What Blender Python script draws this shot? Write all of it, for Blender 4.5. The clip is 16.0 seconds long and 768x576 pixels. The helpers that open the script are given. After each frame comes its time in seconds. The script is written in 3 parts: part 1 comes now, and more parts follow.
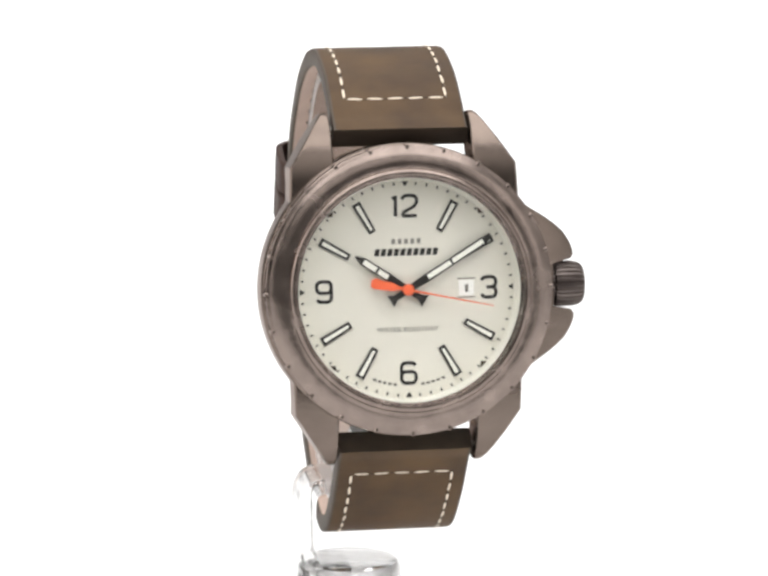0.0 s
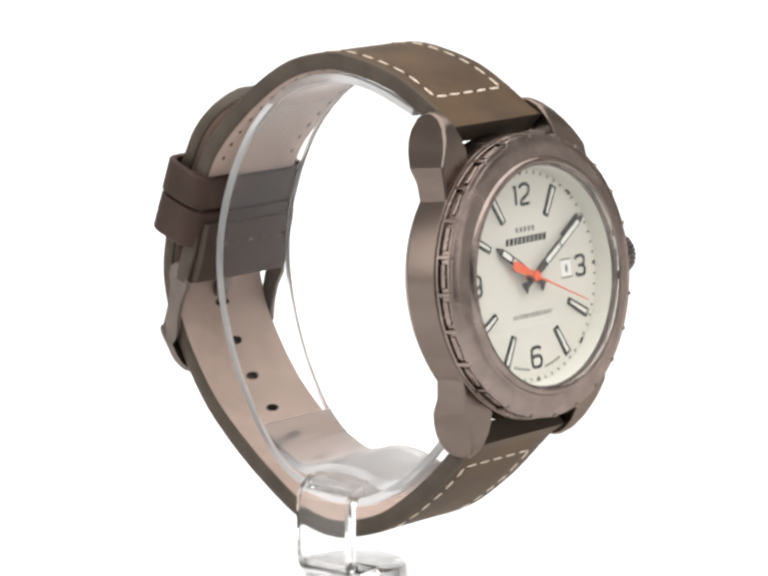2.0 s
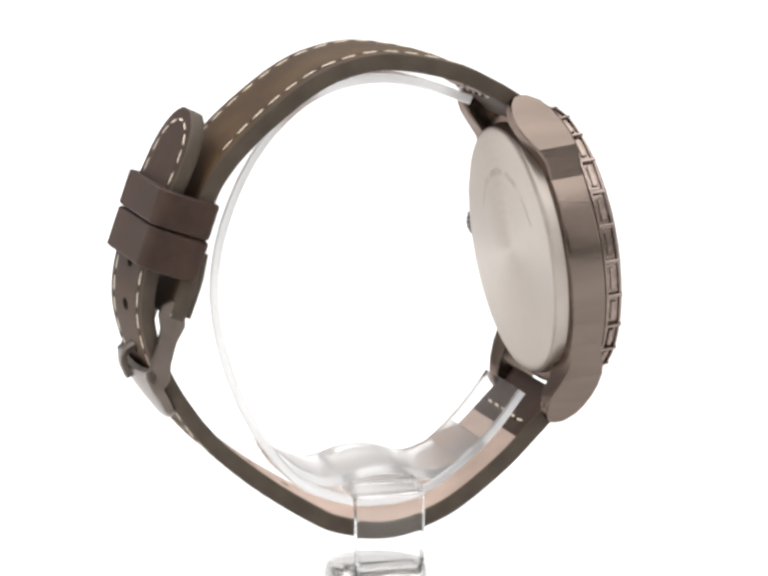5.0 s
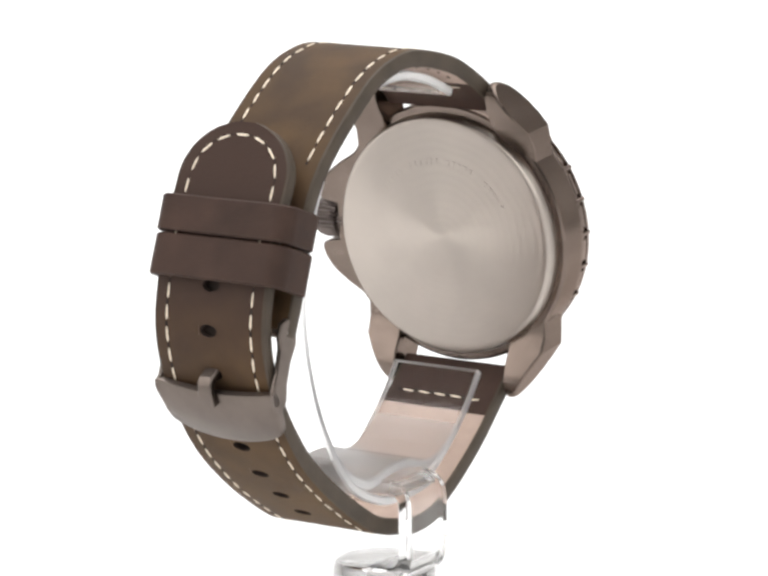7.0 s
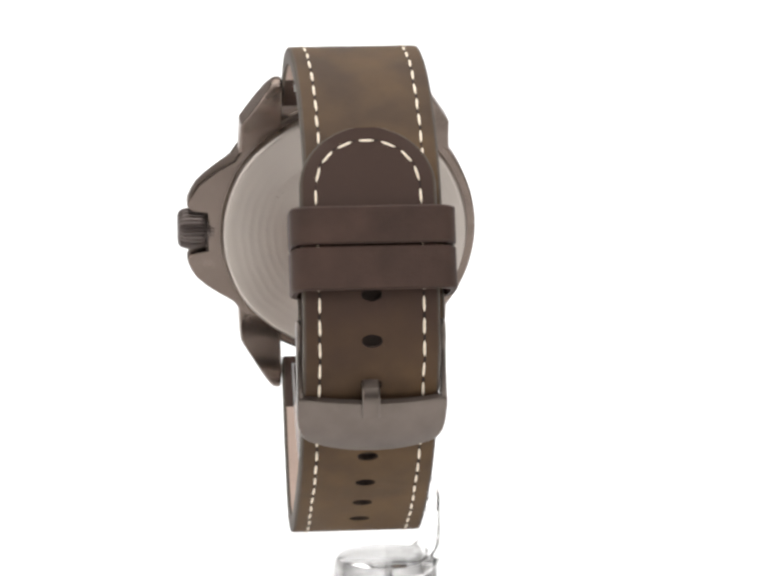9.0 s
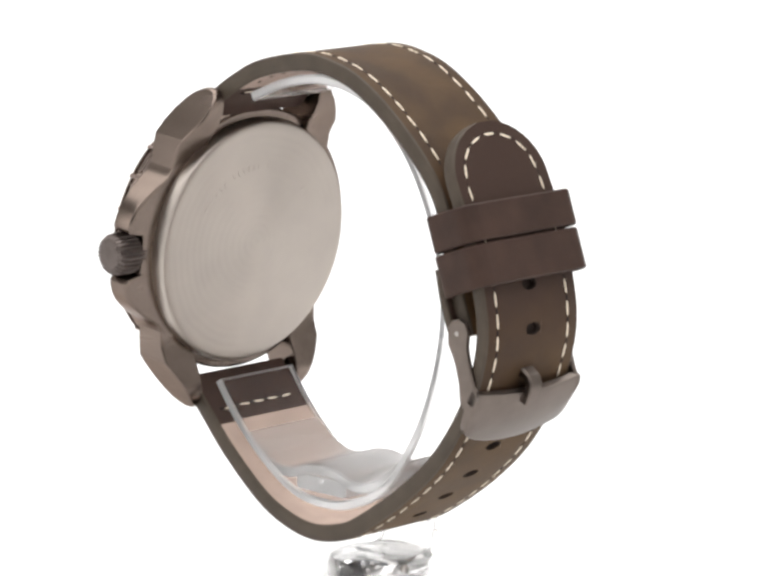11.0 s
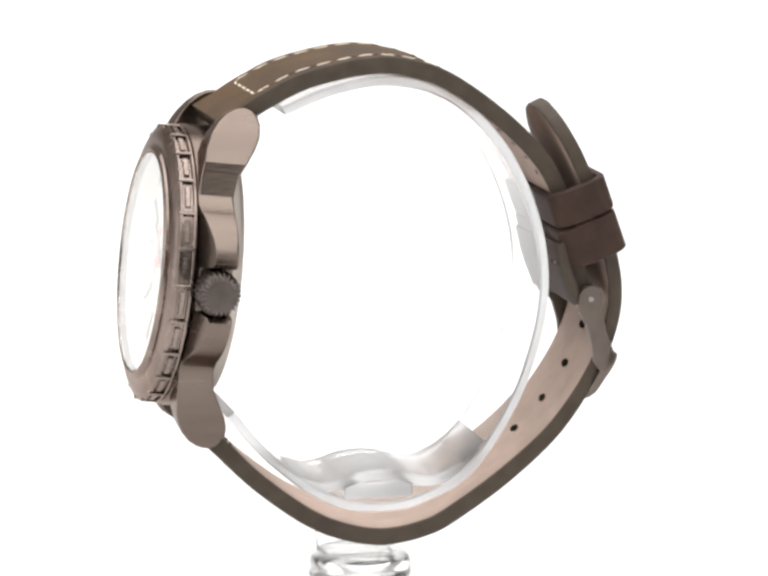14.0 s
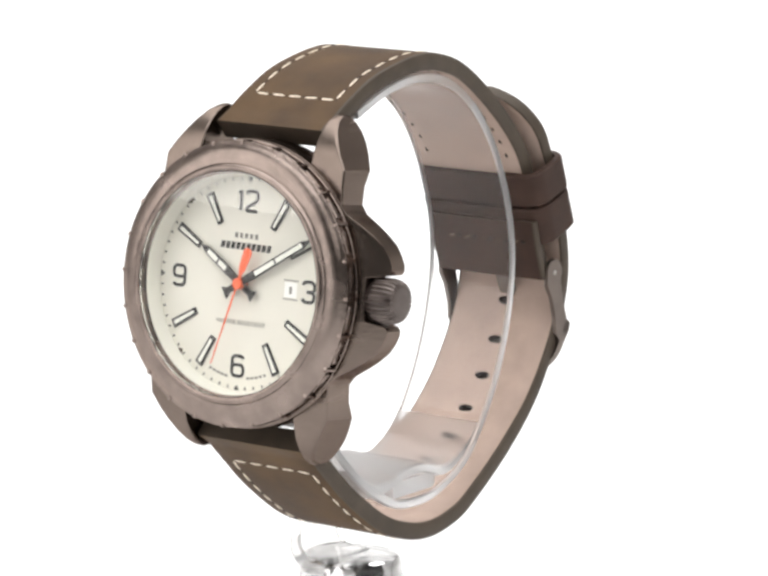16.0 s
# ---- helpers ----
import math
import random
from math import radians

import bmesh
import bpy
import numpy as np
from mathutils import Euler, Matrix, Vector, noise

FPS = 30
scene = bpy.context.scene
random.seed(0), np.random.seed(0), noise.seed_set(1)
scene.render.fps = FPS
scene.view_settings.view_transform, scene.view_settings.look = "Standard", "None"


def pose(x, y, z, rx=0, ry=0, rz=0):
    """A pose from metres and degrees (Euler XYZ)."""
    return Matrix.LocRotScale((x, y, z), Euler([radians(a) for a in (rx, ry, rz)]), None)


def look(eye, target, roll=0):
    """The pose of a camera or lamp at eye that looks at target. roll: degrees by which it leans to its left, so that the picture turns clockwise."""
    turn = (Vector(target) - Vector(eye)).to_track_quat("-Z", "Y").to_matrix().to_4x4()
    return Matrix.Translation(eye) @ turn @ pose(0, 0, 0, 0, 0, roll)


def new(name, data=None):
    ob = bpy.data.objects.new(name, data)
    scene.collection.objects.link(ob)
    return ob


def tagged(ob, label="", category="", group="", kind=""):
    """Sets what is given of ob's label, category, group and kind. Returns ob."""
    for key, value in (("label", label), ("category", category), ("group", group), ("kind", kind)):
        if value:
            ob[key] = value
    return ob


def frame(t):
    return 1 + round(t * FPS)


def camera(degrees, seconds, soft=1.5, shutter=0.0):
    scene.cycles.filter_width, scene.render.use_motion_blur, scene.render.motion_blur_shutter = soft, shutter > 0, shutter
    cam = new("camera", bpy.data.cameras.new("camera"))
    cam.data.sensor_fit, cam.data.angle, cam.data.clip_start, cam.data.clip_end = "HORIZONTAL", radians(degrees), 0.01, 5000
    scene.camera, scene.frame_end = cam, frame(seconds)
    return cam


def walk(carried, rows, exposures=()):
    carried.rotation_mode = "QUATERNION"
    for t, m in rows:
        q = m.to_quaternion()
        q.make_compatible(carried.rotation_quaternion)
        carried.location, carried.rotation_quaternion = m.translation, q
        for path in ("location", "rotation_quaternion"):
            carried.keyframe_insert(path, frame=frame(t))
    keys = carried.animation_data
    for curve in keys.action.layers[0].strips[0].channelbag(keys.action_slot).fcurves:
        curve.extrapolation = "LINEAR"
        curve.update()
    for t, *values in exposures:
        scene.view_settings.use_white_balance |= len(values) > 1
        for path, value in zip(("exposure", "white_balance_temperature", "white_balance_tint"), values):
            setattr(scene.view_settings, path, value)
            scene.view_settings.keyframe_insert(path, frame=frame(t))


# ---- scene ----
# ---------------------------------------------------------------- camera
# The camera stands still on a tripod; the watch turns on its stand before it.
FLOOR = 52.0                                   # floor below the fitted datum, mm
S = 0.001                                      # lengths below are written in millimetres
cam = camera(12.454, 16.0, soft=3.0)
EYE = (0.0, -0.5432, 0.16147)
CAM_POSE = Matrix.Translation(EYE) @ pose(0, 0, 0, 90 - 10.503, 0, -0.2926) @ pose(0, 0, 0, 0, 0, -0.1235)
walk(cam, [(0.0, CAM_POSE), (16.0, CAM_POSE)], exposures=[(0.0, 0.0), (16.0, 0.0)])


def turn(t):
    """Angle of the turning stand, degrees, at t seconds."""
    return 8.91 + 19.635 * t


# ---------------------------------------------------------------- light
# even white fill from all round, added; no such source is known
world = bpy.data.worlds.new("ambient_fill")
world.use_nodes = True
world.node_tree.nodes["Background"].inputs["Color"].default_value = (1, 1, 1, 1)
world.node_tree.nodes["Background"].inputs["Strength"].default_value = 0.3
scene.world = world


def area_lamp(name, eye, target, sx, sy, watts, color=(1, 1, 1)):
    lamp = bpy.data.lights.new(name, "AREA")
    lamp.shape, lamp.size, lamp.size_y, lamp.energy, lamp.color = "RECTANGLE", sx, sy, watts, color
    ob = new(name, lamp)
    ob.matrix_world = look(eye, target)
    return ob


# unseen lamp, assumed overhead; clips the paper to white
area_lamp("overhead_softbox", (0, 0.1, 1.35), (0, 0.1, 0), 2.0, 2.6, 45)
# added unseen fills: sides brighten lining and caseback, front one the bezel's top
area_lamp("side_fill", (-1.3, -0.4, 0.6), (0, 0, 0.08), 0.9, 1.0, 5.5, (1.0, 0.97, 0.95))
area_lamp("side_fill", (1.0, -0.95, 0.62), (0, 0, 0.08), 0.8, 0.9, 2.5, (1.0, 0.97, 0.95))
area_lamp("front_fill", (0, -1.15, 0.82), (0, 0, 0.08), 1.1, 0.5, 2.2, (1.0, 0.98, 0.96))


# ---------------------------------------------------------------- materials
def material(name, color, rough=0.5, metal=0.0, vary=0.0, scale=400.0, bump=0.0, bump_scale=2500.0,
             stretch=(1, 1, 1), transmission=0.0, ior=1.45, other=None, specular=0.5, rough_vary=0.0):
    m = bpy.data.materials.new(name)
    m.use_nodes = True
    nt = m.node_tree
    b = nt.nodes["Principled BSDF"]
    b.inputs["Base Color"].default_value = (*color, 1)
    b.inputs["Roughness"].default_value = rough
    b.inputs["Metallic"].default_value = metal
    b.inputs["Transmission Weight"].default_value = transmission
    b.inputs["IOR"].default_value = ior
    b.inputs["Specular IOR Level"].default_value = specular
    if vary or bump or rough_vary:
        tc = nt.nodes.new("ShaderNodeTexCoord")
        mp = nt.nodes.new("ShaderNodeMapping")
        mp.inputs["Scale"].default_value = stretch
        nt.links.new(tc.outputs["Object"], mp.inputs["Vector"])
    if vary or rough_vary:
        big = nt.nodes.new("ShaderNodeTexNoise")
        big.inputs["Scale"].default_value = scale
        big.inputs["Detail"].default_value = 5
        nt.links.new(mp.outputs["Vector"], big.inputs["Vector"])
        ramp = nt.nodes.new("ShaderNodeValToRGB")
        dark = tuple(c * (1 - vary) for c in color)
        lite = other or tuple(min(1, c * (1 + vary)) for c in color)
        ramp.color_ramp.elements[0].position, ramp.color_ramp.elements[1].position = 0.32, 0.68
        ramp.color_ramp.elements[0].color = (*dark, 1)
        ramp.color_ramp.elements[1].color = (*lite, 1)
        nt.links.new(big.outputs["Fac"], ramp.inputs["Fac"])
        if vary:
            nt.links.new(ramp.outputs["Color"], b.inputs["Base Color"])
        if rough_vary:
            mr = nt.nodes.new("ShaderNodeMapRange")
            mr.inputs["To Min"].default_value, mr.inputs["To Max"].default_value = rough - rough_vary, rough + rough_vary
            nt.links.new(big.outputs["Fac"], mr.inputs["Value"])
            nt.links.new(mr.outputs["Result"], b.inputs["Roughness"])
    if bump:
        fine = nt.nodes.new("ShaderNodeTexNoise")
        fine.inputs["Scale"].default_value = bump_scale
        fine.inputs["Detail"].default_value = 4
        nt.links.new(mp.outputs["Vector"], fine.inputs["Vector"])
        bp = nt.nodes.new("ShaderNodeBump")
        bp.inputs["Strength"].default_value = bump
        bp.inputs["Distance"].default_value = 0.0002
        nt.links.new(fine.outputs["Fac"], bp.inputs["Height"])
        nt.links.new(bp.outputs["Normal"], b.inputs["Normal"])
    return m


def ringed(m, rings, strength):
    """Adds the fine circular grain of a turned surface round the thing's own y axis."""
    nt = m.node_tree
    tc = nt.nodes.new("ShaderNodeTexCoord")
    wave = nt.nodes.new("ShaderNodeTexWave")
    wave.wave_type, wave.rings_direction = "RINGS", "Y"
    wave.inputs["Scale"].default_value, wave.inputs["Distortion"].default_value = rings, 4.0
    wave.inputs["Detail"].default_value, wave.inputs["Detail Scale"].default_value = 4, 0.6
    bp = nt.nodes.new("ShaderNodeBump")
    bp.inputs["Strength"].default_value, bp.inputs["Distance"].default_value = strength, 0.0001
    nt.links.new(tc.outputs["Object"], wave.inputs["Vector"])
    nt.links.new(wave.outputs["Fac"], bp.inputs["Height"])
    nt.links.new(bp.outputs["Normal"], nt.nodes["Principled BSDF"].inputs["Normal"])
    tangent = nt.nodes.new("ShaderNodeTangent")
    tangent.direction_type, tangent.axis = "RADIAL", "Y"
    nt.links.new(tangent.outputs["Tangent"], nt.nodes["Principled BSDF"].inputs["Tangent"])
    nt.nodes["Principled BSDF"].inputs["Anisotropic"].default_value = 0.75
    return m


WHITE_SWEEP = material("white_paper", (0.9, 0.9, 0.9), 0.85, vary=0.01, scale=6, bump=0.02)
# for the unseen walls and ceiling, kept pale to bounce light onto the steel
PALE_BOUNCE = material("pale_bounce", (0.8, 0.79, 0.78), 0.8, vary=0.03, scale=3)
# for the unseen wall behind the camera, added to darken metal and acrylic reflections
DARK_SURROUND = material("dark_surround", (0.10, 0.097, 0.094), 0.8, vary=0.05, scale=3)
LEATHER = material("brown_leather", (0.062, 0.0345, 0.0175), 0.62, vary=0.24, scale=85, bump=0.25, bump_scale=2600,
                   other=(0.098, 0.057, 0.026), specular=0.22, rough_vary=0.08)
DARK_LEATHER = material("dark_brown_leather", (0.046, 0.026, 0.0195), 0.6, vary=0.22, scale=170, bump=0.25,
                        bump_scale=2600, specular=0.22, rough_vary=0.08)
# punched holes' walls and floors; the shade inside is in the colour
HOLE_SHADE = material("hole_shade", (0.022, 0.013, 0.009), 0.85, vary=0.2, scale=900)


def graded_leather(name, plain, dark, z0, z1):
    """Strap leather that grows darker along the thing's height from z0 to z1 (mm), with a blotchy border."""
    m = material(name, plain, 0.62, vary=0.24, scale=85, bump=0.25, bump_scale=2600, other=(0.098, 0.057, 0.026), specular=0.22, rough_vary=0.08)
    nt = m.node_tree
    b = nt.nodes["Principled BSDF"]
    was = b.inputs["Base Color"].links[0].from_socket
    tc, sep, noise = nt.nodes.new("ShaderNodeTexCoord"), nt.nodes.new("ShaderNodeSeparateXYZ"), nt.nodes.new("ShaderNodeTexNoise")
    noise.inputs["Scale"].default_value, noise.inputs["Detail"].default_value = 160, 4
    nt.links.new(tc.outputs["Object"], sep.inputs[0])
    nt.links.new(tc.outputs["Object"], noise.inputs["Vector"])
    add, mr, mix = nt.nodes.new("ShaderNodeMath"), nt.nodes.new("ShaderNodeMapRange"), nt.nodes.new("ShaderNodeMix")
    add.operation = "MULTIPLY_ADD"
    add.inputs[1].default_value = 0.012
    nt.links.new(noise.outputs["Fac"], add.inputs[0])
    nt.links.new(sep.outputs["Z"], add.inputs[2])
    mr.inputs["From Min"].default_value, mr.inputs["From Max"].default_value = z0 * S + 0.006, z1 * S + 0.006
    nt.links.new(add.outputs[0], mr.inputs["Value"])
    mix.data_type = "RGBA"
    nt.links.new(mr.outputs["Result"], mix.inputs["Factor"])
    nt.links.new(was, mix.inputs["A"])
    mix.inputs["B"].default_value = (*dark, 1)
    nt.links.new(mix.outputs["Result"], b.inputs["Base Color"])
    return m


# tail leather, darker towards the tip
TAIL_LEATHER = graded_leather("darker_tail_leather", (0.062, 0.0345, 0.0175), (0.045, 0.0255, 0.019), 27.0, 46.0)
EDGE = material("strap_edge_paint", (0.061, 0.046, 0.033), 0.6, vary=0.15, scale=260, bump=0.2, specular=0.35)
LINING = material("beige_lining_leather", (0.42, 0.32, 0.268), 0.75, vary=0.08, scale=220, bump=0.2, specular=0.25)
THREAD = material("cream_thread", (0.78, 0.68, 0.54), 0.75, vary=0.12, scale=1500, bump=0.3, bump_scale=6000)
STEEL = material("brushed_gunmetal_steel", (0.17, 0.135, 0.115), 0.25, 1.0, vary=0.12, scale=170, bump=0.12,
                 bump_scale=1500, stretch=(1, 0.25, 1.6), rough_vary=0.07)
BEZEL_STEEL = material("satin_gunmetal_bezel", (0.235, 0.19, 0.167), 0.25, 1.0, vary=0.2, scale=260, bump=0.3,
                       bump_scale=600, rough_vary=0.1)
for steel in (STEEL, BEZEL_STEEL):            # tint that darkens the backdrop's reflection at the rims
    steel.node_tree.nodes["Principled BSDF"].inputs["Specular Tint"].default_value = (0.62, 0.56, 0.53, 1)
BACK_STEEL = ringed(material("brushed_caseback_steel", (0.44, 0.395, 0.355), 0.45, 1.0, vary=0.05, scale=120, rough_vary=0.05), 230, 0.1)
CROWN_STEEL = material("dark_crown_steel", (0.12, 0.10, 0.092), 0.36, 1.0, vary=0.1, scale=600)
BUCKLE_STEEL = material("dark_buckle_steel", (0.145, 0.12, 0.105), 0.34, 1.0, vary=0.1, scale=250, bump=0.1,
                        bump_scale=1400, rough_vary=0.06)
PIN_STEEL = material("bright_pin_steel", (0.34, 0.32, 0.30), 0.3, 1.0)
DIAL_CREAM = material("cream_dial_paint", (0.69, 0.67, 0.585), 0.55, vary=0.015, scale=260)
RING_CREAM = material("pale_chapter_ring", (0.74, 0.73, 0.65), 0.45)
BLACK = material("black_dial_print", (0.018, 0.017, 0.016), 0.5)
GREY_PRINT = material("grey_dial_print", (0.20, 0.19, 0.17), 0.6)
HAND_BLACK = material("black_lacquer_hand", (0.022, 0.02, 0.018), 0.3)
LUME = material("white_lume", (0.82, 0.82, 0.74), 0.6)
ORANGE = material("orange_lacquer", (0.80, 0.135, 0.05), 0.45)
WHITE_PRINT = material("white_date_disc", (0.84, 0.84, 0.80), 0.5)
# near black: needle holes together with the thread's shadow, as colour
NEEDLE_HOLE_SHADE = material("dark_hole_and_thread_shade", (0.012, 0.008, 0.006), 0.9)
CRYSTAL = material("mineral_glass", (1, 1, 1), 0.0, transmission=1.0, ior=1.45)
HAZY_ACRYLIC = material("hazy_acrylic", (0.80, 0.79, 0.785), 0.3, transmission=1.0, ior=1.32)
SOFT_ACRYLIC = material("moulded_acrylic", (0.90, 0.895, 0.89), 0.06, transmission=1.0, ior=1.40)
ACRYLIC = material("clear_acrylic", (0.985, 0.985, 0.985), 0.02, transmission=1.0, ior=1.22)
FROSTED_EDGE = material("frosted_acrylic_edge", (0.86, 0.86, 0.86), 0.4, transmission=0.8, ior=1.4, bump=0.2)


# ---------------------------------------------------------------- mesh helpers
def bmesh_from(verts, faces):
    bm = bmesh.new()
    vs = [bm.verts.new(v) for v in verts]
    for f in faces:
        bm.faces.new([vs[i] for i in f])
    return bm


def part(name, bm, mats, parent=None, label="", m=None, smooth=True, keep=False, flat=False, sharp=32):
    """Links a bmesh, written in millimetres, as one mesh object under parent; m is baked in unless keep."""
    mats = mats if isinstance(mats, (list, tuple)) else [mats]
    bmesh.ops.recalc_face_normals(bm, faces=bm.faces)
    if m is not None and not keep:
        bmesh.ops.transform(bm, matrix=m, verts=bm.verts)
    bmesh.ops.scale(bm, vec=(S, S, S), verts=bm.verts)
    for f in bm.faces:
        f.smooth = smooth
    me = bpy.data.meshes.new(name)
    bm.to_mesh(me)
    bm.free()
    if smooth:
        me.set_sharp_from_angle(angle=radians(sharp))
    for mt in mats:
        me.materials.append(mt)
    ob = new(name, me)
    if flat:
        ob.modifiers.new("flat_faces", "WEIGHTED_NORMAL").keep_sharp = True
    if keep and m is not None:
        k = m.copy()
        k.translation = k.translation * S
        ob.matrix_basis = k
    if parent is not None:
        ob.parent = parent
    if label:
        tagged(ob, label)
    return ob


def shared(name, me, m, parent):
    """Another object on the mesh me, at the pose m (millimetres)."""
    ob = new(name, me)
    k = m.copy()
    k.translation = k.translation * S
    ob.matrix_basis = k
    ob.parent = parent
    return ob


def lathe(profile, segs=96, closed=True):
    """Turns a closed (radius, front) outline round the dial's axis; front points out of the dial."""
    verts, faces, n = [], [], len(profile)
    for i in range(segs):
        a = 2 * math.pi * i / segs
        for r, f in profile:
            verts.append((r * math.sin(a), -f, r * math.cos(a)))
    for i in range(segs):
        j = (i + 1) % segs
        for k in range(n if closed else n - 1):
            l = (k + 1) % n
            faces.append((i * n + k, i * n + l, j * n + l, j * n + k))
    bm = bmesh_from(verts, faces)
    bmesh.ops.remove_doubles(bm, verts=bm.verts, dist=1e-4)
    bmesh.ops.dissolve_degenerate(bm, edges=bm.edges, dist=1e-4)
    return bm


def turned(profile, segs=64):
    """Turns a closed (radius, height) outline round the upright axis."""
    bm = lathe([(r, -h) for r, h in profile], segs)
    for v in bm.verts:
        x, y, z = v.co
        v.co = (x, z, y)
    return bm


def prism(poly, a, b, axes="xz", bevel=0.0, segments=2):
    """A polygon in two axes, pulled along the third from a to b, with rounded edges."""
    place = {"xz": lambda p, q, d: (p, d, q), "yz": lambda p, q, d: (d, p, q), "xy": lambda p, q, d: (p, q, d)}[axes]
    n = len(poly)
    verts = [place(p, q, a) for p, q in poly] + [place(p, q, b) for p, q in poly]
    faces = [tuple(range(n)), tuple(range(2 * n - 1, n - 1, -1))]
    faces += [(i, (i + 1) % n, n + (i + 1) % n, n + i) for i in range(n)]
    bm = bmesh_from(verts, faces)
    if bevel:
        bmesh.ops.recalc_face_normals(bm, faces=bm.faces)
        bmesh.ops.bevel(bm, geom=list(bm.edges), offset=bevel, segments=segments, affect="EDGES", profile=0.5,
                        clamp_overlap=True)
    return bm


def rounded(w, h, r, n=5):
    """Outline of a rounded rectangle."""
    pts = []
    for cx, cy, a0 in ((w / 2 - r, h / 2 - r, 0), (-w / 2 + r, h / 2 - r, 90), (-w / 2 + r, -h / 2 + r, 180), (w / 2 - r, -h / 2 + r, 270)):
        for i in range(n + 1):
            a = radians(a0 + 90 * i / n)
            pts.append((cx + r * math.cos(a), cy + r * math.sin(a)))
    return pts


def curve_through(points, step=0.5):
    """Smooth line through points (Catmull-Rom), resampled at an even step."""
    p = [np.array(q, float) for q in points]
    p = [2 * p[0] - p[1]] + p + [2 * p[-1] - p[-2]]
    out = []
    for i in range(1, len(p) - 2):
        for u in np.linspace(0, 1, 24, endpoint=False):
            a, b, c, d = p[i - 1], p[i], p[i + 1], p[i + 2]
            out.append(0.5 * (2 * b + (c - a) * u + (2 * a - 5 * b + 4 * c - d) * u ** 2 + (3 * b - a - 3 * c + d) * u ** 3))
    out.append(p[-2])
    out = np.array(out)
    s = np.r_[0, np.cumsum(np.linalg.norm(np.diff(out, axis=0), axis=1))]
    return s, out


class Line:
    """A line in the upright plane of the strap: place, direction and outward side at each length."""

    askew = ([-30, 5, 35], [1.1, 2.5, 2.9])     # sideways middle of the strap, by depth

    def __init__(self, points, middle=(2.0, 10.0)):
        self.s, self.p = curve_through(points)
        self.length, self.middle = float(self.s[-1]), np.array(middle)

    def at(self, s):
        return np.array([np.interp(s, self.s, self.p[:, 0]), np.interp(s, self.s, self.p[:, 1])])

    def side(self, y):
        return float(np.interp(y, *self.askew))

    def along(self, s):
        d = self.at(min(s + 0.6, self.length)) - self.at(max(s - 0.6, 0))
        return d / np.linalg.norm(d)

    def out(self, s):
        d = self.along(s)
        n = np.array([d[1], -d[0]])
        return n if n @ (self.at(s) - self.middle) > 0 else -n

    def nearest(self, y, z):
        return float(self.s[np.argmin(((self.p - np.array([y, z])) ** 2).sum(1))])


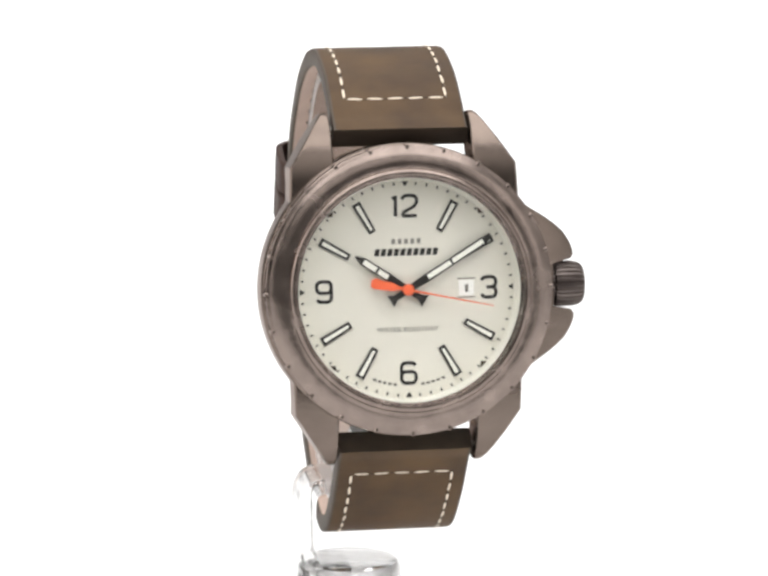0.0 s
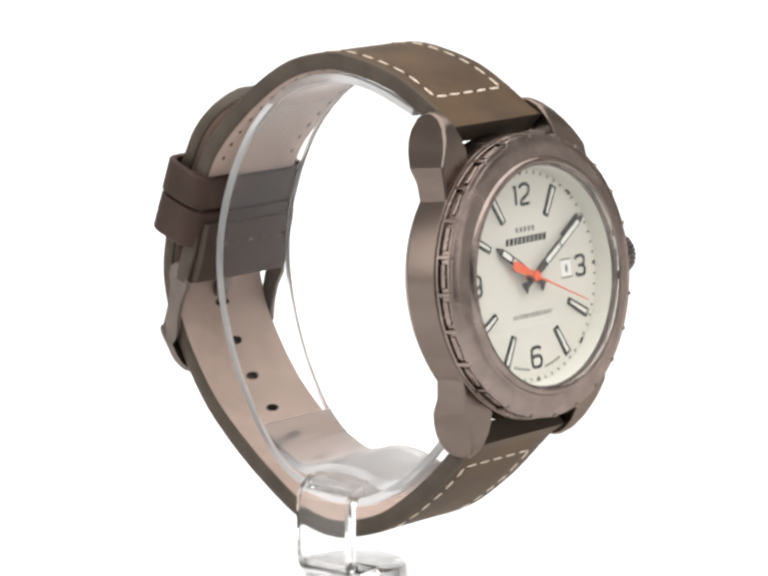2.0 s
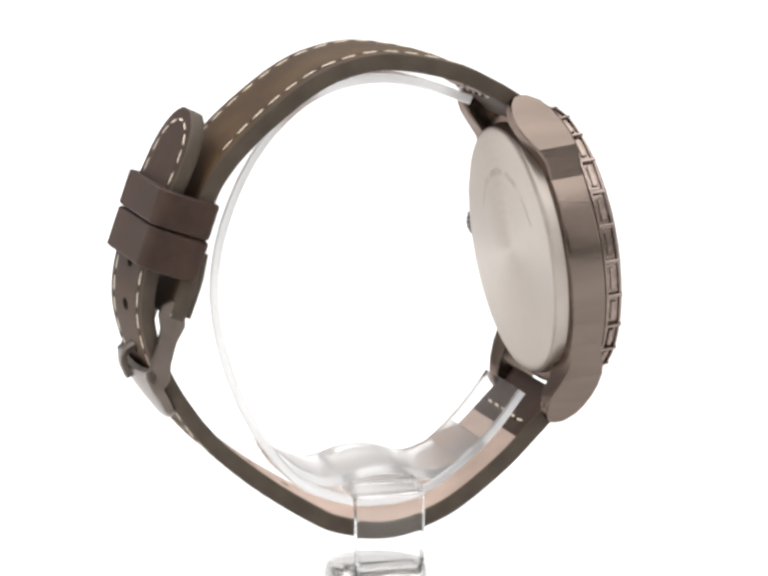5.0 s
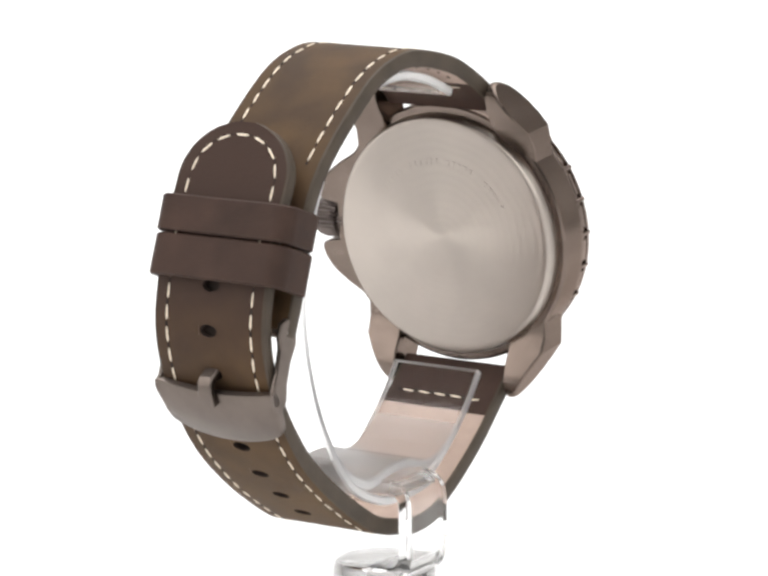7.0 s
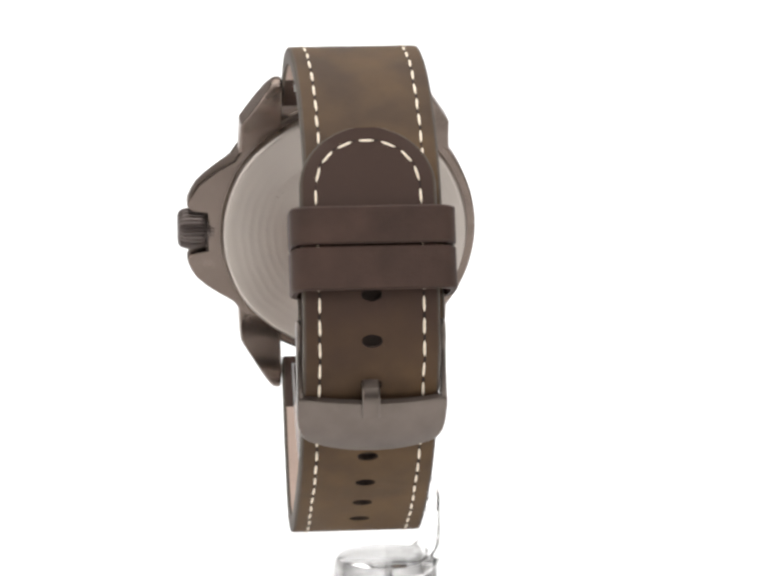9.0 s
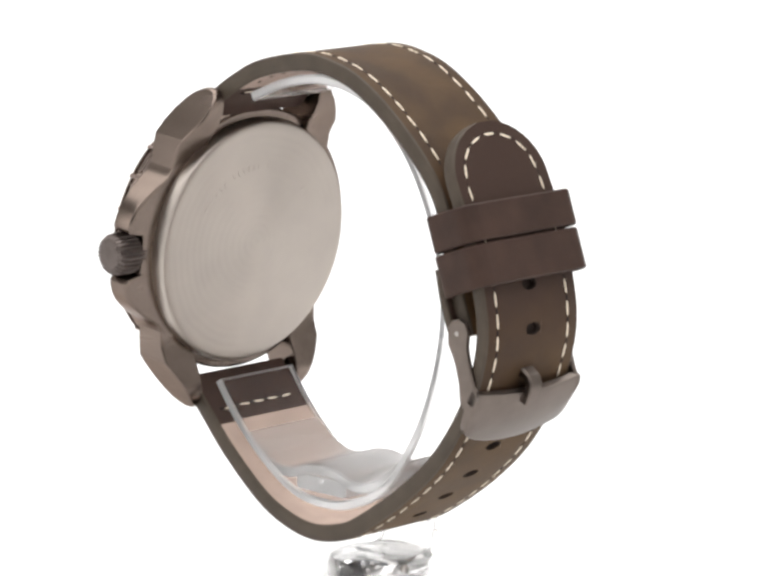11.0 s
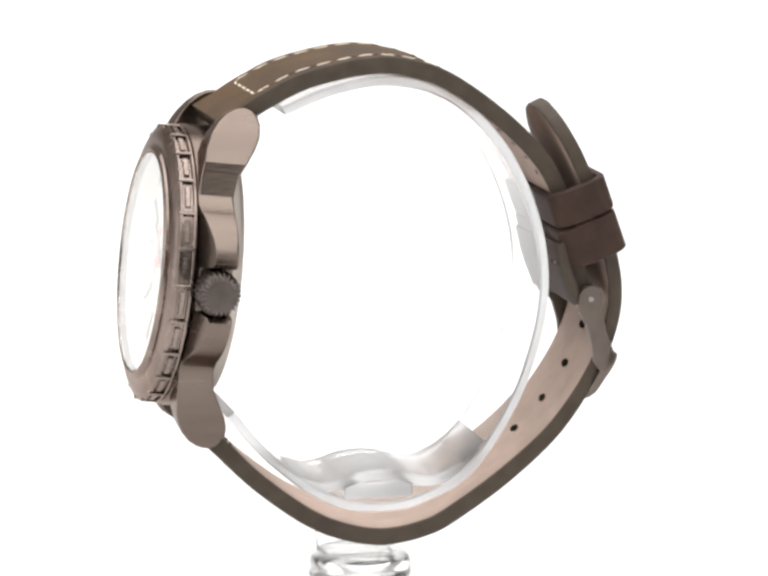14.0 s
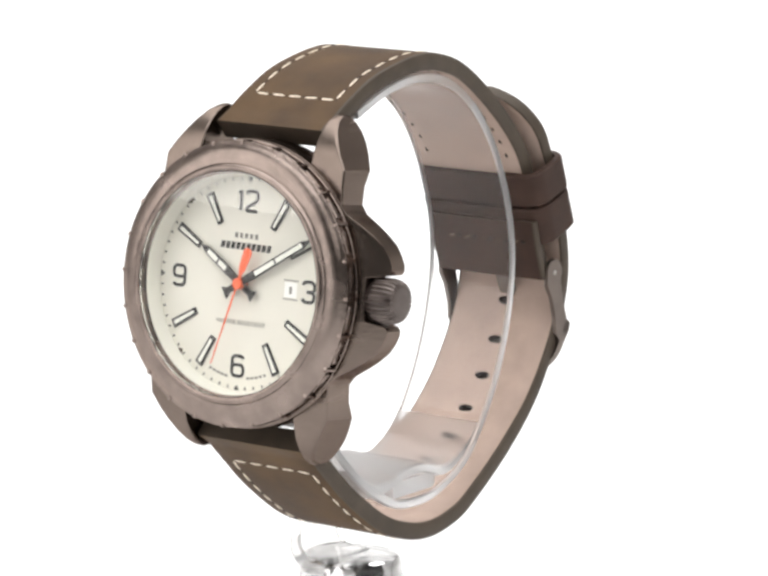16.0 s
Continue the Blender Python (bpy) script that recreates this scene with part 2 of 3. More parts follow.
def strap_bmesh(line, thick, half, holes=(), hole_w=1.75, hole_l=1.15, step=0.8, turned_in=0.0, turned_end=0.0, dark_from=1e9):
    """A leather strap with rounded edges; holes are punched from both sides. Faces: 0 outside, 1 edge, 2 lining,
    3 turned-in end, 4 tail, 5 hole."""
    cuts = sorted({round(v, 3) for h in holes for v in (h - hole_l, h + hole_l)})
    base = [v for v in np.arange(0, line.length, step) if all(abs(v - c) > 0.3 for c in cuts)]
    ss = sorted(base + cuts + [line.length])
    verts, rows = [], []
    c = 0.45
    for s in ss:
        h, t = half(s), thick(s) / 2
        p, n = line.at(s), line.out(s)
        mx = line.side(p[0])
        hc = min(c, h * 0.5)
        across = [-(h - hc), -(h - hc) * 0.6, -hole_w if h > 4 else -h * 0.2, hole_w if h > 4 else h * 0.2, (h - hc) * 0.6, h - hc]
        ring = [(x, t) for x in across] + [(h - hc * 0.3, t - c * 0.3), (h, t - c), (h, -t + c), (h - hc * 0.3, -t + c * 0.3)]
        ring += [(x, -t) for x in reversed(across)] + [(-h + hc * 0.3, -t + c * 0.3), (-h, -t + c), (-h, t - c), (-h + hc * 0.3, t - c * 0.3)]
        rows.append(len(verts))
        for x, d in ring:
            verts.append((mx + x, p[0] + n[0] * d, p[1] + n[1] * d))
    n = 20
    faces, mats = [], []
    for i in range(len(ss) - 1):
        mid = (ss[i] + ss[i + 1]) / 2
        hole = any(abs(mid - h) < hole_l for h in holes)
        for k in range(n):
            l = (k + 1) % n
            if hole and k in (2, 12):
                continue
            faces.append((rows[i] + k, rows[i] + l, rows[i + 1] + l, rows[i + 1] + k))
            mats.append((4 if mid > dark_from else 0) if k < 5 else (3 if mid < turned_in or mid > line.length - turned_end else 2) if 10 <= k < 15 else 1)
    for a in (rows[0], rows[-1]):
        faces.append(tuple(range(a, a + n)))
        mats.append(1)
    for h in holes:
        i, j = (min(range(len(ss)), key=lambda q: abs(ss[q] - v)) for v in (h - hole_l, h + hole_l))
        p, o, d, t = line.at(h), line.out(h), line.along(h), thick(h) / 2
        mx, oval = line.side(p[0]), 16
        loops = []
        for k in (1.0, 0.82, 0.1):
            for side in (1, -1):
                loops.append(len(verts))
                w, l = (hole_w * 0.9, hole_l * 0.86) if side > 0 else (hole_w * 0.8, hole_l * 0.62)
                for a in range(oval):
                    c1, s1 = math.cos(2 * math.pi * (a + 0.5) / oval), math.sin(2 * math.pi * (a + 0.5) / oval)
                    y, z = p + d * (l * s1) + o * (side * t * k)
                    verts.append((mx + w * c1 * (1.0 if k == 1 else 0.94), y, z))
        for side, (lo, hi), mi in ((0, (2, 3), 0), (1, (13, 12), 2)):
            corner = [rows[j] + hi, rows[j] + lo, rows[i] + lo, rows[i] + hi]
            q = oval // 4
            for a in range(oval):
                b, c = (a + 1) % oval, (a // q) % 4
                faces.append((corner[c], loops[side] + a, loops[side] + b))
                mats.append((4 if h > dark_from else 0) if side == 0 else 2)
                if b % q == 0:
                    faces.append((corner[c], loops[side] + b, corner[(c + 1) % 4]))
                    mats.append((4 if h > dark_from else 0) if side == 0 else 2)
                for m in (0, 2):
                    faces.append((loops[side + m] + a, loops[side + m] + b, loops[side + m + 2] + b, loops[side + m + 2] + a))
                    mats.append(5)
            faces.append(tuple(loops[side + 4] + a for a in range(oval)))
            mats.append(5)
    bm = bmesh.new()
    vs = [bm.verts.new(v) for v in verts]
    for f, mi in zip(faces, mats):
        try:
            bm.faces.new([vs[i] for i in f]).material_index = mi
        except ValueError:
            pass
    return bm


def text_bmesh(words, size, squeeze=1.0, bold=0.0, shear=0.0):
    """Flat letters in the dial's plane, centred, facing front."""
    cu = bpy.data.curves.new("letters", "FONT")
    cu.body, cu.size, cu.align_x, cu.align_y, cu.offset, cu.shear = words, 1.0, "CENTER", "CENTER", bold, shear
    cu.extrude = 0.02
    ob = new("letters", cu)
    bpy.context.view_layer.update()
    me = bpy.data.meshes.new_from_object(ob)
    bm = bmesh.new()
    bm.from_mesh(me)
    bpy.data.objects.remove(ob)
    bpy.data.curves.remove(cu)
    bpy.data.meshes.remove(me)
    xs, ys = [v.co.x for v in bm.verts], [v.co.y for v in bm.verts]
    cx, cy, h = (max(xs) + min(xs)) / 2, (max(ys) + min(ys)) / 2, max(ys) - min(ys)
    k = size / h
    for v in bm.verts:
        x, y, z = v.co
        v.co = ((x - cx) * k * squeeze, -z, (y - cy) * k)
    return bm


# ---------------------------------------------------------------- studio
def build_studio():
    """White paper sweep that serves as floor and background, inside an added, unseen plain room."""
    pts = [(-1.6, 0.0)]
    pts += [(1.6 + 0.6 * math.sin(a), 0.6 - 0.6 * math.cos(a)) for a in np.linspace(0, math.pi / 2, 14)]
    pts.append((2.2, 2.0))
    verts, faces = [], []
    for y, z in pts:
        verts += [(-1700, y * 1000, z * 1000), (1700, y * 1000, z * 1000)]
    for i in range(len(pts) - 1):
        faces.append((2 * i, 2 * i + 1, 2 * i + 3, 2 * i + 2))
    ob = part("floor", bmesh_from(verts, faces), WHITE_SWEEP, label="seamless white paper sweep lit to pure white")
    tagged(ob, category="backdrop", kind="structure")
    sol = ob.modifiers.new("thickness", "SOLIDIFY")
    sol.thickness, sol.offset = 0.004, -1
    for name, lo, hi in (("wall_west", (-1900, -1900, -6), (-1800, 2400, 2100)), ("wall_east", (1800, -1900, -6), (1900, 2400, 2100)),
                         ("added_wall_south", (-1800, -1900, -6), (1800, -1800, 2100)), ("wall_north", (-1800, 2300, -6), (1800, 2400, 2100)),
                         ("ceiling", (-1900, -1900, 2100), (1900, 2400, 2200))):
        poly = [(lo[0], lo[1]), (hi[0], lo[1]), (hi[0], hi[1]), (lo[0], hi[1])]
        w = part(name, prism(poly, lo[2], hi[2], "xy"), DARK_SURROUND if name == "added_wall_south" else PALE_BOUNCE,
                 label="unseen dark wall added to darken reflections" if name == "added_wall_south" else "unseen off-white surface added to close the room and bounce light", smooth=False)
        tagged(w, category="wall" if "wall" in name else "ceiling", kind="structure")


# ---------------------------------------------------------------- acrylic stand
def build_stand():
    """Clear acrylic watch stand: a split cuff on an upright tab and a round foot."""
    top = tagged(new("watch_stand"), "clear acrylic watch stand with split cuff and round foot", "stand", kind="thing")
    up = Matrix.Translation((0, 0, FLOOR))
    ring = Line([(-15.2, 38.6), (-8, 41.3), (0, 42.6), (8, 41.2), (14.5, 37.2), (20.5, 30.0), (24.8, 20), (26.2, 10), (24.6, 0),
                 (20.6, -10), (13.8, -19.4), (6, -23.4), (0, -24.2), (-6, -23.4), (-12.4, -20.0), (-19.0, -14.2), (-24.3, -7.6)])
    verts, faces, n = [], [], 0
    ss = np.arange(0, ring.length, 0.9)
    for s in ss:
        p, o = ring.at(s), ring.out(s)
        for x, d in ((-6.0, 0.75), (9.7, 0.75), (10.0, 0.45), (10.0, -0.45), (9.7, -0.75), (-6.0, -0.75), (-6.3, -0.45), (-6.3, 0.45)):
            verts.append((x, p[0] + o[0] * d, p[1] + o[1] * d))
    for i in range(len(ss) - 1):
        for k in range(8):
            l = (k + 1) % 8
            faces.append((8 * i + k, 8 * i + l, 8 * i + 8 + l, 8 * i + 8 + k))
    faces.append(tuple(range(8)))
    faces.append(tuple(range(8 * len(ss) - 8, 8 * len(ss))))
    cuff = bmesh_from(verts, faces)
    for i, f in enumerate(cuff.faces):
        f.material_index = 0 if i % 8 in (0, 4) and i < len(faces) - 2 else 1
    made = [part("cuff", cuff, [ACRYLIC, FROSTED_EDGE], top, "curved clear acrylic cuff, open on one side", up)]
    shape = Line([(-17.0, -15.8), (-15.2, -17.4), (-12.9, -19.1), (-10.5, -20.2), (-8.5, -20.6), (-6.0, -20.3), (-3.0, -19.4), (0, -19.1), (3.0, -19.4),
                  (6.0, -20.3), (8.5, -20.6), (10.8, -20.0), (13.2, -18.7), (15.4, -16.7), (17.2, -14.6)], (0, -60))
    verts, faces = [], []
    ss = np.linspace(0, shape.length, 60)
    for s in ss:
        p, o = shape.at(s), shape.out(s)
        k = max(0.15, min(1.0, min(s, shape.length - s) / 7.0))
        for x, d in ((-5.7, 0.85), (9.4, 0.85), (9.7, 0.55), (9.7, -0.55), (9.4, -0.85), (-5.7, -0.85), (-6.0, -0.55), (-6.0, 0.55)):
            verts.append((x, p[0] - 0.5 + o[0] * d * k, p[1] + o[1] * d * k))
    for i in range(len(ss) - 1):
        faces += [(8 * i + k, 8 * i + (k + 1) % 8, 8 * i + 8 + (k + 1) % 8, 8 * i + 8 + k) for k in range(8)]
    faces += [tuple(range(8)), tuple(range(8 * len(ss) - 8, 8 * len(ss)))]
    made.append(part("saddle", bmesh_from(verts, faces), HAZY_ACRYLIC, top, "wavy clear saddle under the cuff", up))
    # one bent strip: arm under the saddle, upright, and a toe in the foot
    bend = Line([(9.6, -21.5), (4.5, -21.6), (0.0, -21.6), (-4.0, -21.6), (-7.4, -21.6), (-9.1, -22.1), (-10.0, -23.5), (-10.2, -25.6), (-10.2, -28.0), (-10.2, -31.5), (-9.9, -33.8), (-8.6, -35.4), (-6.5, -35.9), (-3.5, -36.0)], (-3, -29))
    verts, faces = [], []
    ss = np.linspace(0, bend.length, 70)
    for s in ss:
        p, o = bend.at(s), bend.out(s)
        for y, d in ((-5.6, 1.25), (4.6, 1.25), (5.0, 0.85), (5.0, -0.85), (4.6, -1.25), (-5.6, -1.25), (-6.0, -0.85), (-6.0, 0.85)):
            verts.append((p[0] + o[0] * d, y, p[1] + o[1] * d))
    for i in range(len(ss) - 1):
        faces += [(8 * i + k, 8 * i + (k + 1) % 8, 8 * i + 8 + (k + 1) % 8, 8 * i + 8 + k) for k in range(8)]
    faces += [tuple(range(8)), tuple(range(8 * len(ss) - 8, 8 * len(ss)))]
    strip = bmesh_from(verts, faces)
    for f in strip.faces:
        f.material_index = int(f.calc_center_median().x > -7.5 and f.calc_center_median().z > -30)
    made.append(part("upright", strip, [SOFT_ACRYLIC, HAZY_ACRYLIC], top, "bent clear strip that carries the saddle", up))
    ledge = turned([(0, -34.7), (6.9, -34.7), (7.6, -34.9), (8.0, -35.4), (8.15, -36.2), (8.2, -37.8), (0, -37.8)], 48)
    made.append(part("boss", ledge, SOFT_ACRYLIC, top, "round clear boss on the foot", up @ Matrix.Translation((-3.0, -0.5, 0))))
    foot = turned([(0, -37.9), (7.6, -37.9), (8.5, -38.3), (9.0, -39.2), (9.6, -42.0), (14, -46.0), (20, -48.0), (22, -49.2), (22, -52.0), (0, -52.0)], 64)
    made.append(part("foot", foot, SOFT_ACRYLIC, top, "round clear foot", up @ Matrix.Translation((-2.5, -0.6, 0))))
    for o in made:
        o.visible_shadow = False
    return top


# ---------------------------------------------------------------- watch
BASE = FLOOR - 30.0                             # height of the watch's lowest point, mm
UP = Matrix.Translation((0, 0, FLOOR - BASE))
HEAD = UP @ Matrix.Translation((1.08, -32.1, 14.37)) @ Matrix.Rotation(radians(-7.2), 4, "X")


FACE = HEAD @ Matrix.Translation((0, 0.35, 0))


def dial_turn(degrees, front=0.0):
    """A pose in the dial's plane, turned clockwise as seen from the front, at a height over the dial."""
    return FACE @ Matrix.Translation((0, -front, 0)) @ Matrix.Rotation(radians(degrees), 4, "Y")


CASE_R = 21.75                                  # radius of the middle case, mm


def case_outline():
    """Plan of the middle case: a circle with the two crown shoulders on the side of three o'clock."""
    guard = [(18.1, 12.1), (19.4, 11.3), (20.9, 10.4), (22.6, 9.2), (24.1, 7.9), (25.1, 6.4), (25.6, 5.2), (25.65, 4.4), (25.2, 3.8), (22.3, 3.25)]
    pts = [(x, z) for x, z in guard] + [(x, -z) for x, z in reversed(guard)]
    a0 = math.atan2(-12.1, 18.1)
    a1 = math.atan2(12.1, 18.1) - 2 * math.pi
    pts += [(CASE_R * math.cos(a), CASE_R * math.sin(a)) for a in np.linspace(a0, a1, 110)[1:-1]]
    return pts


def build_case(watch):
    verts, faces, plan = [], [], case_outline()
    for x, z in plan:
        r = math.hypot(x, z)
        ux, uz, drop = x / r, z / r, 0.45 * max(0, r - CASE_R)
        for q, f in ((17.2, -0.15), (min(r, CASE_R) - 0.9, -0.15), (r - 0.35, -0.15 - drop), (r - 0.08, -0.28 - drop), (r, -0.55 - drop), (r, -5.2),
                     (r - 0.1, -5.55), (r - 0.45, -5.75), (20.6, -5.8), (17.2, -5.8)):
            verts.append((q * ux, -f, q * uz))
    n, k = len(plan), 10
    for a in range(n):
        b = (a + 1) % n
        faces += [(a * k + c, a * k + (c + 1) % k, b * k + (c + 1) % k, b * k + c) for c in range(k)]
    case = part("case", bmesh_from(verts, faces), STEEL, watch, "brushed gunmetal steel watch case", HEAD, flat=True, sharp=24)
    outline = [(11.0, -0.35), (13.4, -0.3), (16.0, -0.35), (18.4, -0.6), (20.5, -1.05), (22.3, -1.8), (24.0, -2.9), (25.3, -4.2), (26.1, -5.7), (26.3, -6.7), (26.3, -7.3),
               (26.1, -8.2), (25.3, -9.0), (24.0, -9.45), (22.3, -9.3), (20.5, -8.55), (18.4, -7.25), (16.0, -6.0), (13.4, -5.65), (11.0, -5.6)]
    wide = ([11, 13.4, 18.4, 26.3], [18.76, 17.15, 16.95, 11.7])
    for sx in (-1, 1):
        for sz in (-1, 1):
            n = len(outline)
            verts = [(sx * 10.45, -f, sz * z) for z, f in outline]
            verts += [(sx * float(np.interp(z, *wide)), -f, sz * z) for z, f in outline]
            faces = [(i, (i + 1) % n, n + (i + 1) % n, n + i) for i in range(n)]
            # the two flanks as ladders, front point to back point
            for o in (0, n):
                faces += [(o + i, o + i + 1, o + n - 2 - i, o + n - 1 - i) for i in range(n // 2 - 1)]
            bm = bmesh_from(verts, faces)
            bmesh.ops.recalc_face_normals(bm, faces=bm.faces)
            rim = {tuple(sorted((o + i, o + (i + 1) % n))) for o in (0, n) for i in range(n)}
            bm.verts.index_update()
            bmesh.ops.bevel(bm, geom=[e for e in bm.edges if tuple(sorted(v.index for v in e.verts)) in rim],
                            offset=0.42, segments=3, affect="EDGES", profile=0.5)
            part("lug", bm, STEEL, case, "curved steel strap lug", HEAD, flat=True, sharp=24)
    for sz in (-1, 1):
        bar = turned([(0, -10.4), (0.75, -10.4), (0.75, 10.4), (0, 10.4)], 16)
        part("spring_bar", bar, PIN_STEEL, case, "steel spring bar between lugs",
             HEAD @ Matrix.Translation((0, 6.4, 23.6 * sz)) @ Matrix.Rotation(radians(90), 4, "Y"))
    back = lathe([(0, -5.7), (20.3, -5.7), (20.2, -6.2), (20.0, -7.1), (19.85, -7.5), (19.6, -7.75), (19.3, -7.82), (18.8, -7.84), (0, -7.98)], 144)
    plate = part("caseback", back, BACK_STEEL, watch, "pale brushed steel caseback with circular grain", HEAD, keep=True)
    bm = bmesh.new()
    for i in range(26):
        if i in (5, 6, 12, 19):
            continue
        a = radians(-62 + 4.9 * i)
        x, z = 12.65 * math.sin(a), 12.65 * math.cos(a)
        b = prism([(x - 0.22, z - 0.5), (x + 0.22, z - 0.5), (x + 0.22, z + 0.5), (x - 0.22, z + 0.5)], 7.86, 7.935, "xz")
        bmesh.ops.rotate(b, cent=(x, 7.9, z), matrix=Matrix.Rotation(a, 3, "Y"), verts=b.verts)
        me = bpy.data.meshes.new("tmp")
        b.to_mesh(me)
        b.free()
        bm.from_mesh(me)
        bpy.data.meshes.remove(me)
    part("engraved_text", bm, BACK_STEEL, plate, "arc of small engraved bars", smooth=False)
    # crown with a coined edge
    teeth, ring = 26, []
    for i in range(teeth * 4):
        r = 3.42 if i % 4 in (0, 1) else 3.12
        a = 2 * math.pi * i / (teeth * 4)
        ring.append((r * math.cos(a), r * math.sin(a)))
    n = len(ring)
    stations = [(21.2, 0.8), (22.5, 0.8), (22.7, 0.95), (23.4, 1.0), (25.4, 1.0), (26.3, 0.95), (26.9, 0.84), (27.15, 0.68), (27.2, 0.5)]
    verts = [(x, k * p, k * q) for x, k in stations for p, q in ring]
    faces = [(j * n + i, j * n + (i + 1) % n, (j + 1) * n + (i + 1) % n, (j + 1) * n + i) for j in range(len(stations) - 1) for i in range(n)]
    faces += [tuple(range(n)), tuple(range((len(stations) - 1) * n, len(stations) * n))]
    part("crown", bmesh_from(verts, faces), CROWN_STEEL, watch, "dark knurled winding crown", HEAD @ Matrix.Translation((0, 3.2, 0)), smooth=False)
    return case


def build_bezel(watch):
    profile = [(16.6, -0.1), (21.4, -0.1), (21.5, 0.02), (21.5, 0.3), (21.4, 0.4), (21.0, 0.44), (21.0, 2.0), (21.2, 2.04), (21.38, 2.14), (21.38, 2.4),
               (21.2, 2.54), (20.95, 2.6), (20.75, 2.74), (20.4, 2.98), (19.9, 3.2), (19.3, 3.34), (18.7, 3.4), (18.2, 3.4), (18.0, 3.48), (17.88, 3.8),
               (17.6, 4.06), (17.25, 4.14), (16.95, 4.04), (16.85, 3.85), (16.85, 2.6), (16.6, 2.5)]
    bezel = part("bezel", lathe(profile, 144), BEZEL_STEEL, watch, "satin gunmetal bezel with notched rim", HEAD)

    def block(wide, r0, r1, f0, f1, soft):
        return prism([(-wide / 2, r0), (wide / 2, r0), (wide / 2, r1), (-wide / 2, r1)], -f1, -f0, "xz", soft, 1)

    rib_me = panel_me = None
    for i in range(24):
        m, k = HEAD @ Matrix.Rotation(radians(15 * i), 4, "Y"), HEAD @ Matrix.Rotation(radians(15 * i + 7.5), 4, "Y")
        if rib_me is None:
            rib_me = part("rib", block(0.62, 20.75, 21.56, 0.05, 2.68, 0.12), BEZEL_STEEL, bezel, m=m, keep=True, smooth=False).data
            panel_me = part("panel", block(3.6, 20.6, 21.28, 0.8, 1.68, 0.12), BEZEL_STEEL, bezel, m=k, keep=True, smooth=False).data
        else:
            shared("rib", rib_me, m, bezel)
            shared("panel", panel_me, k, bezel)
    glass = lathe([(0, 3.92), (16.82, 3.92), (16.82, 3.4), (0, 3.4)], 96)
    g = part("crystal", glass, CRYSTAL, watch, "clear flat watch crystal", HEAD)
    g.visible_shadow = False
    return bezel


def stroke_bmesh(bm, path, wide, front):
    """Adds a flat printed line of even width along a path in the dial's plane."""
    p = [np.array(q, float) for q in path]
    closed = np.linalg.norm(p[0] - p[-1]) < 1e-6
    rows = []
    for i, q in enumerate(p):
        a = p[i - 1] if i > 0 else (p[-2] if closed else q)
        b = p[i + 1] if i < len(p) - 1 else (p[1] if closed else q)
        d = (b - a) / np.linalg.norm(b - a)
        n = np.array([-d[1], d[0]]) * wide / 2
        rows.append([bm.verts.new((c[0], -h, c[1])) for c, h in ((q + n, 0.0), (q + n, front), (q - n, front), (q - n, 0.0))])
    for r, t in zip(rows, rows[1:]):
        for k in range(4):
            bm.faces.new((r[k], r[(k + 1) % 4], t[(k + 1) % 4], t[k]))


def squared_digits(words, high, wide=0.5):
    """Numerals of squared, evenly thin strokes, centred."""
    w, h = high * 0.31, high / 2 - wide / 2
    r = w * 0.62

    def arc(cx, cz, a0, a1, q=r):
        return [(cx + q * math.cos(radians(a)), cz + q * math.sin(radians(a))) for a in np.linspace(a0, a1, 6)]

    bowl = arc(w - r, 0.12 * h - r, 90, 0) + arc(w - r, -h + r, 0, -90) + arc(-w + r, -h + r, -90, -180) + arc(-w + r, 0.12 * h - r, 180, 90)
    six = [bowl + [bowl[0]], arc(w - r, h - r, 25, 90) + arc(-w + r, h - r, 90, 180) + [(-w, -h + r)]]
    shapes = {
        "1": [[(-0.1, h * 0.72), (0.42, h), (0.42, -h)]],
        "2": [arc(-w + r, h - r, 170, 90) + arc(w - r, h - r, 90, 0) + [(w, 0.32 * h), (w * 0.7, -0.05 * h), (-w * 0.75, -0.62 * h), (-w, -h)], [(-w, -h), (w, -h)]],
        "3": [arc(-w + r, h - r, 165, 90) + arc(w - r, h - r, 90, 0) + arc(w - r, r, 0, -90) + [(-0.3 * w, 0)],
              [(-0.3 * w, 0)] + arc(w - r, -r, 90, 0) + arc(w - r, -h + r, 0, -90) + arc(-w + r, -h + r, -90, -165)],
        "6": six,
        "9": [[(-x, -z) for x, z in path] for path in six],
    }
    bm = bmesh.new()
    places = {1: [0.0], 2: [-1.78, 0.72]}[len(words)]
    for c, x0 in zip(words, places):
        for k, path in enumerate(shapes[c]):
            stroke_bmesh(bm, [(x + x0, z) for x, z in path], wide, 0.07 + 0.006 * k)
    return bm


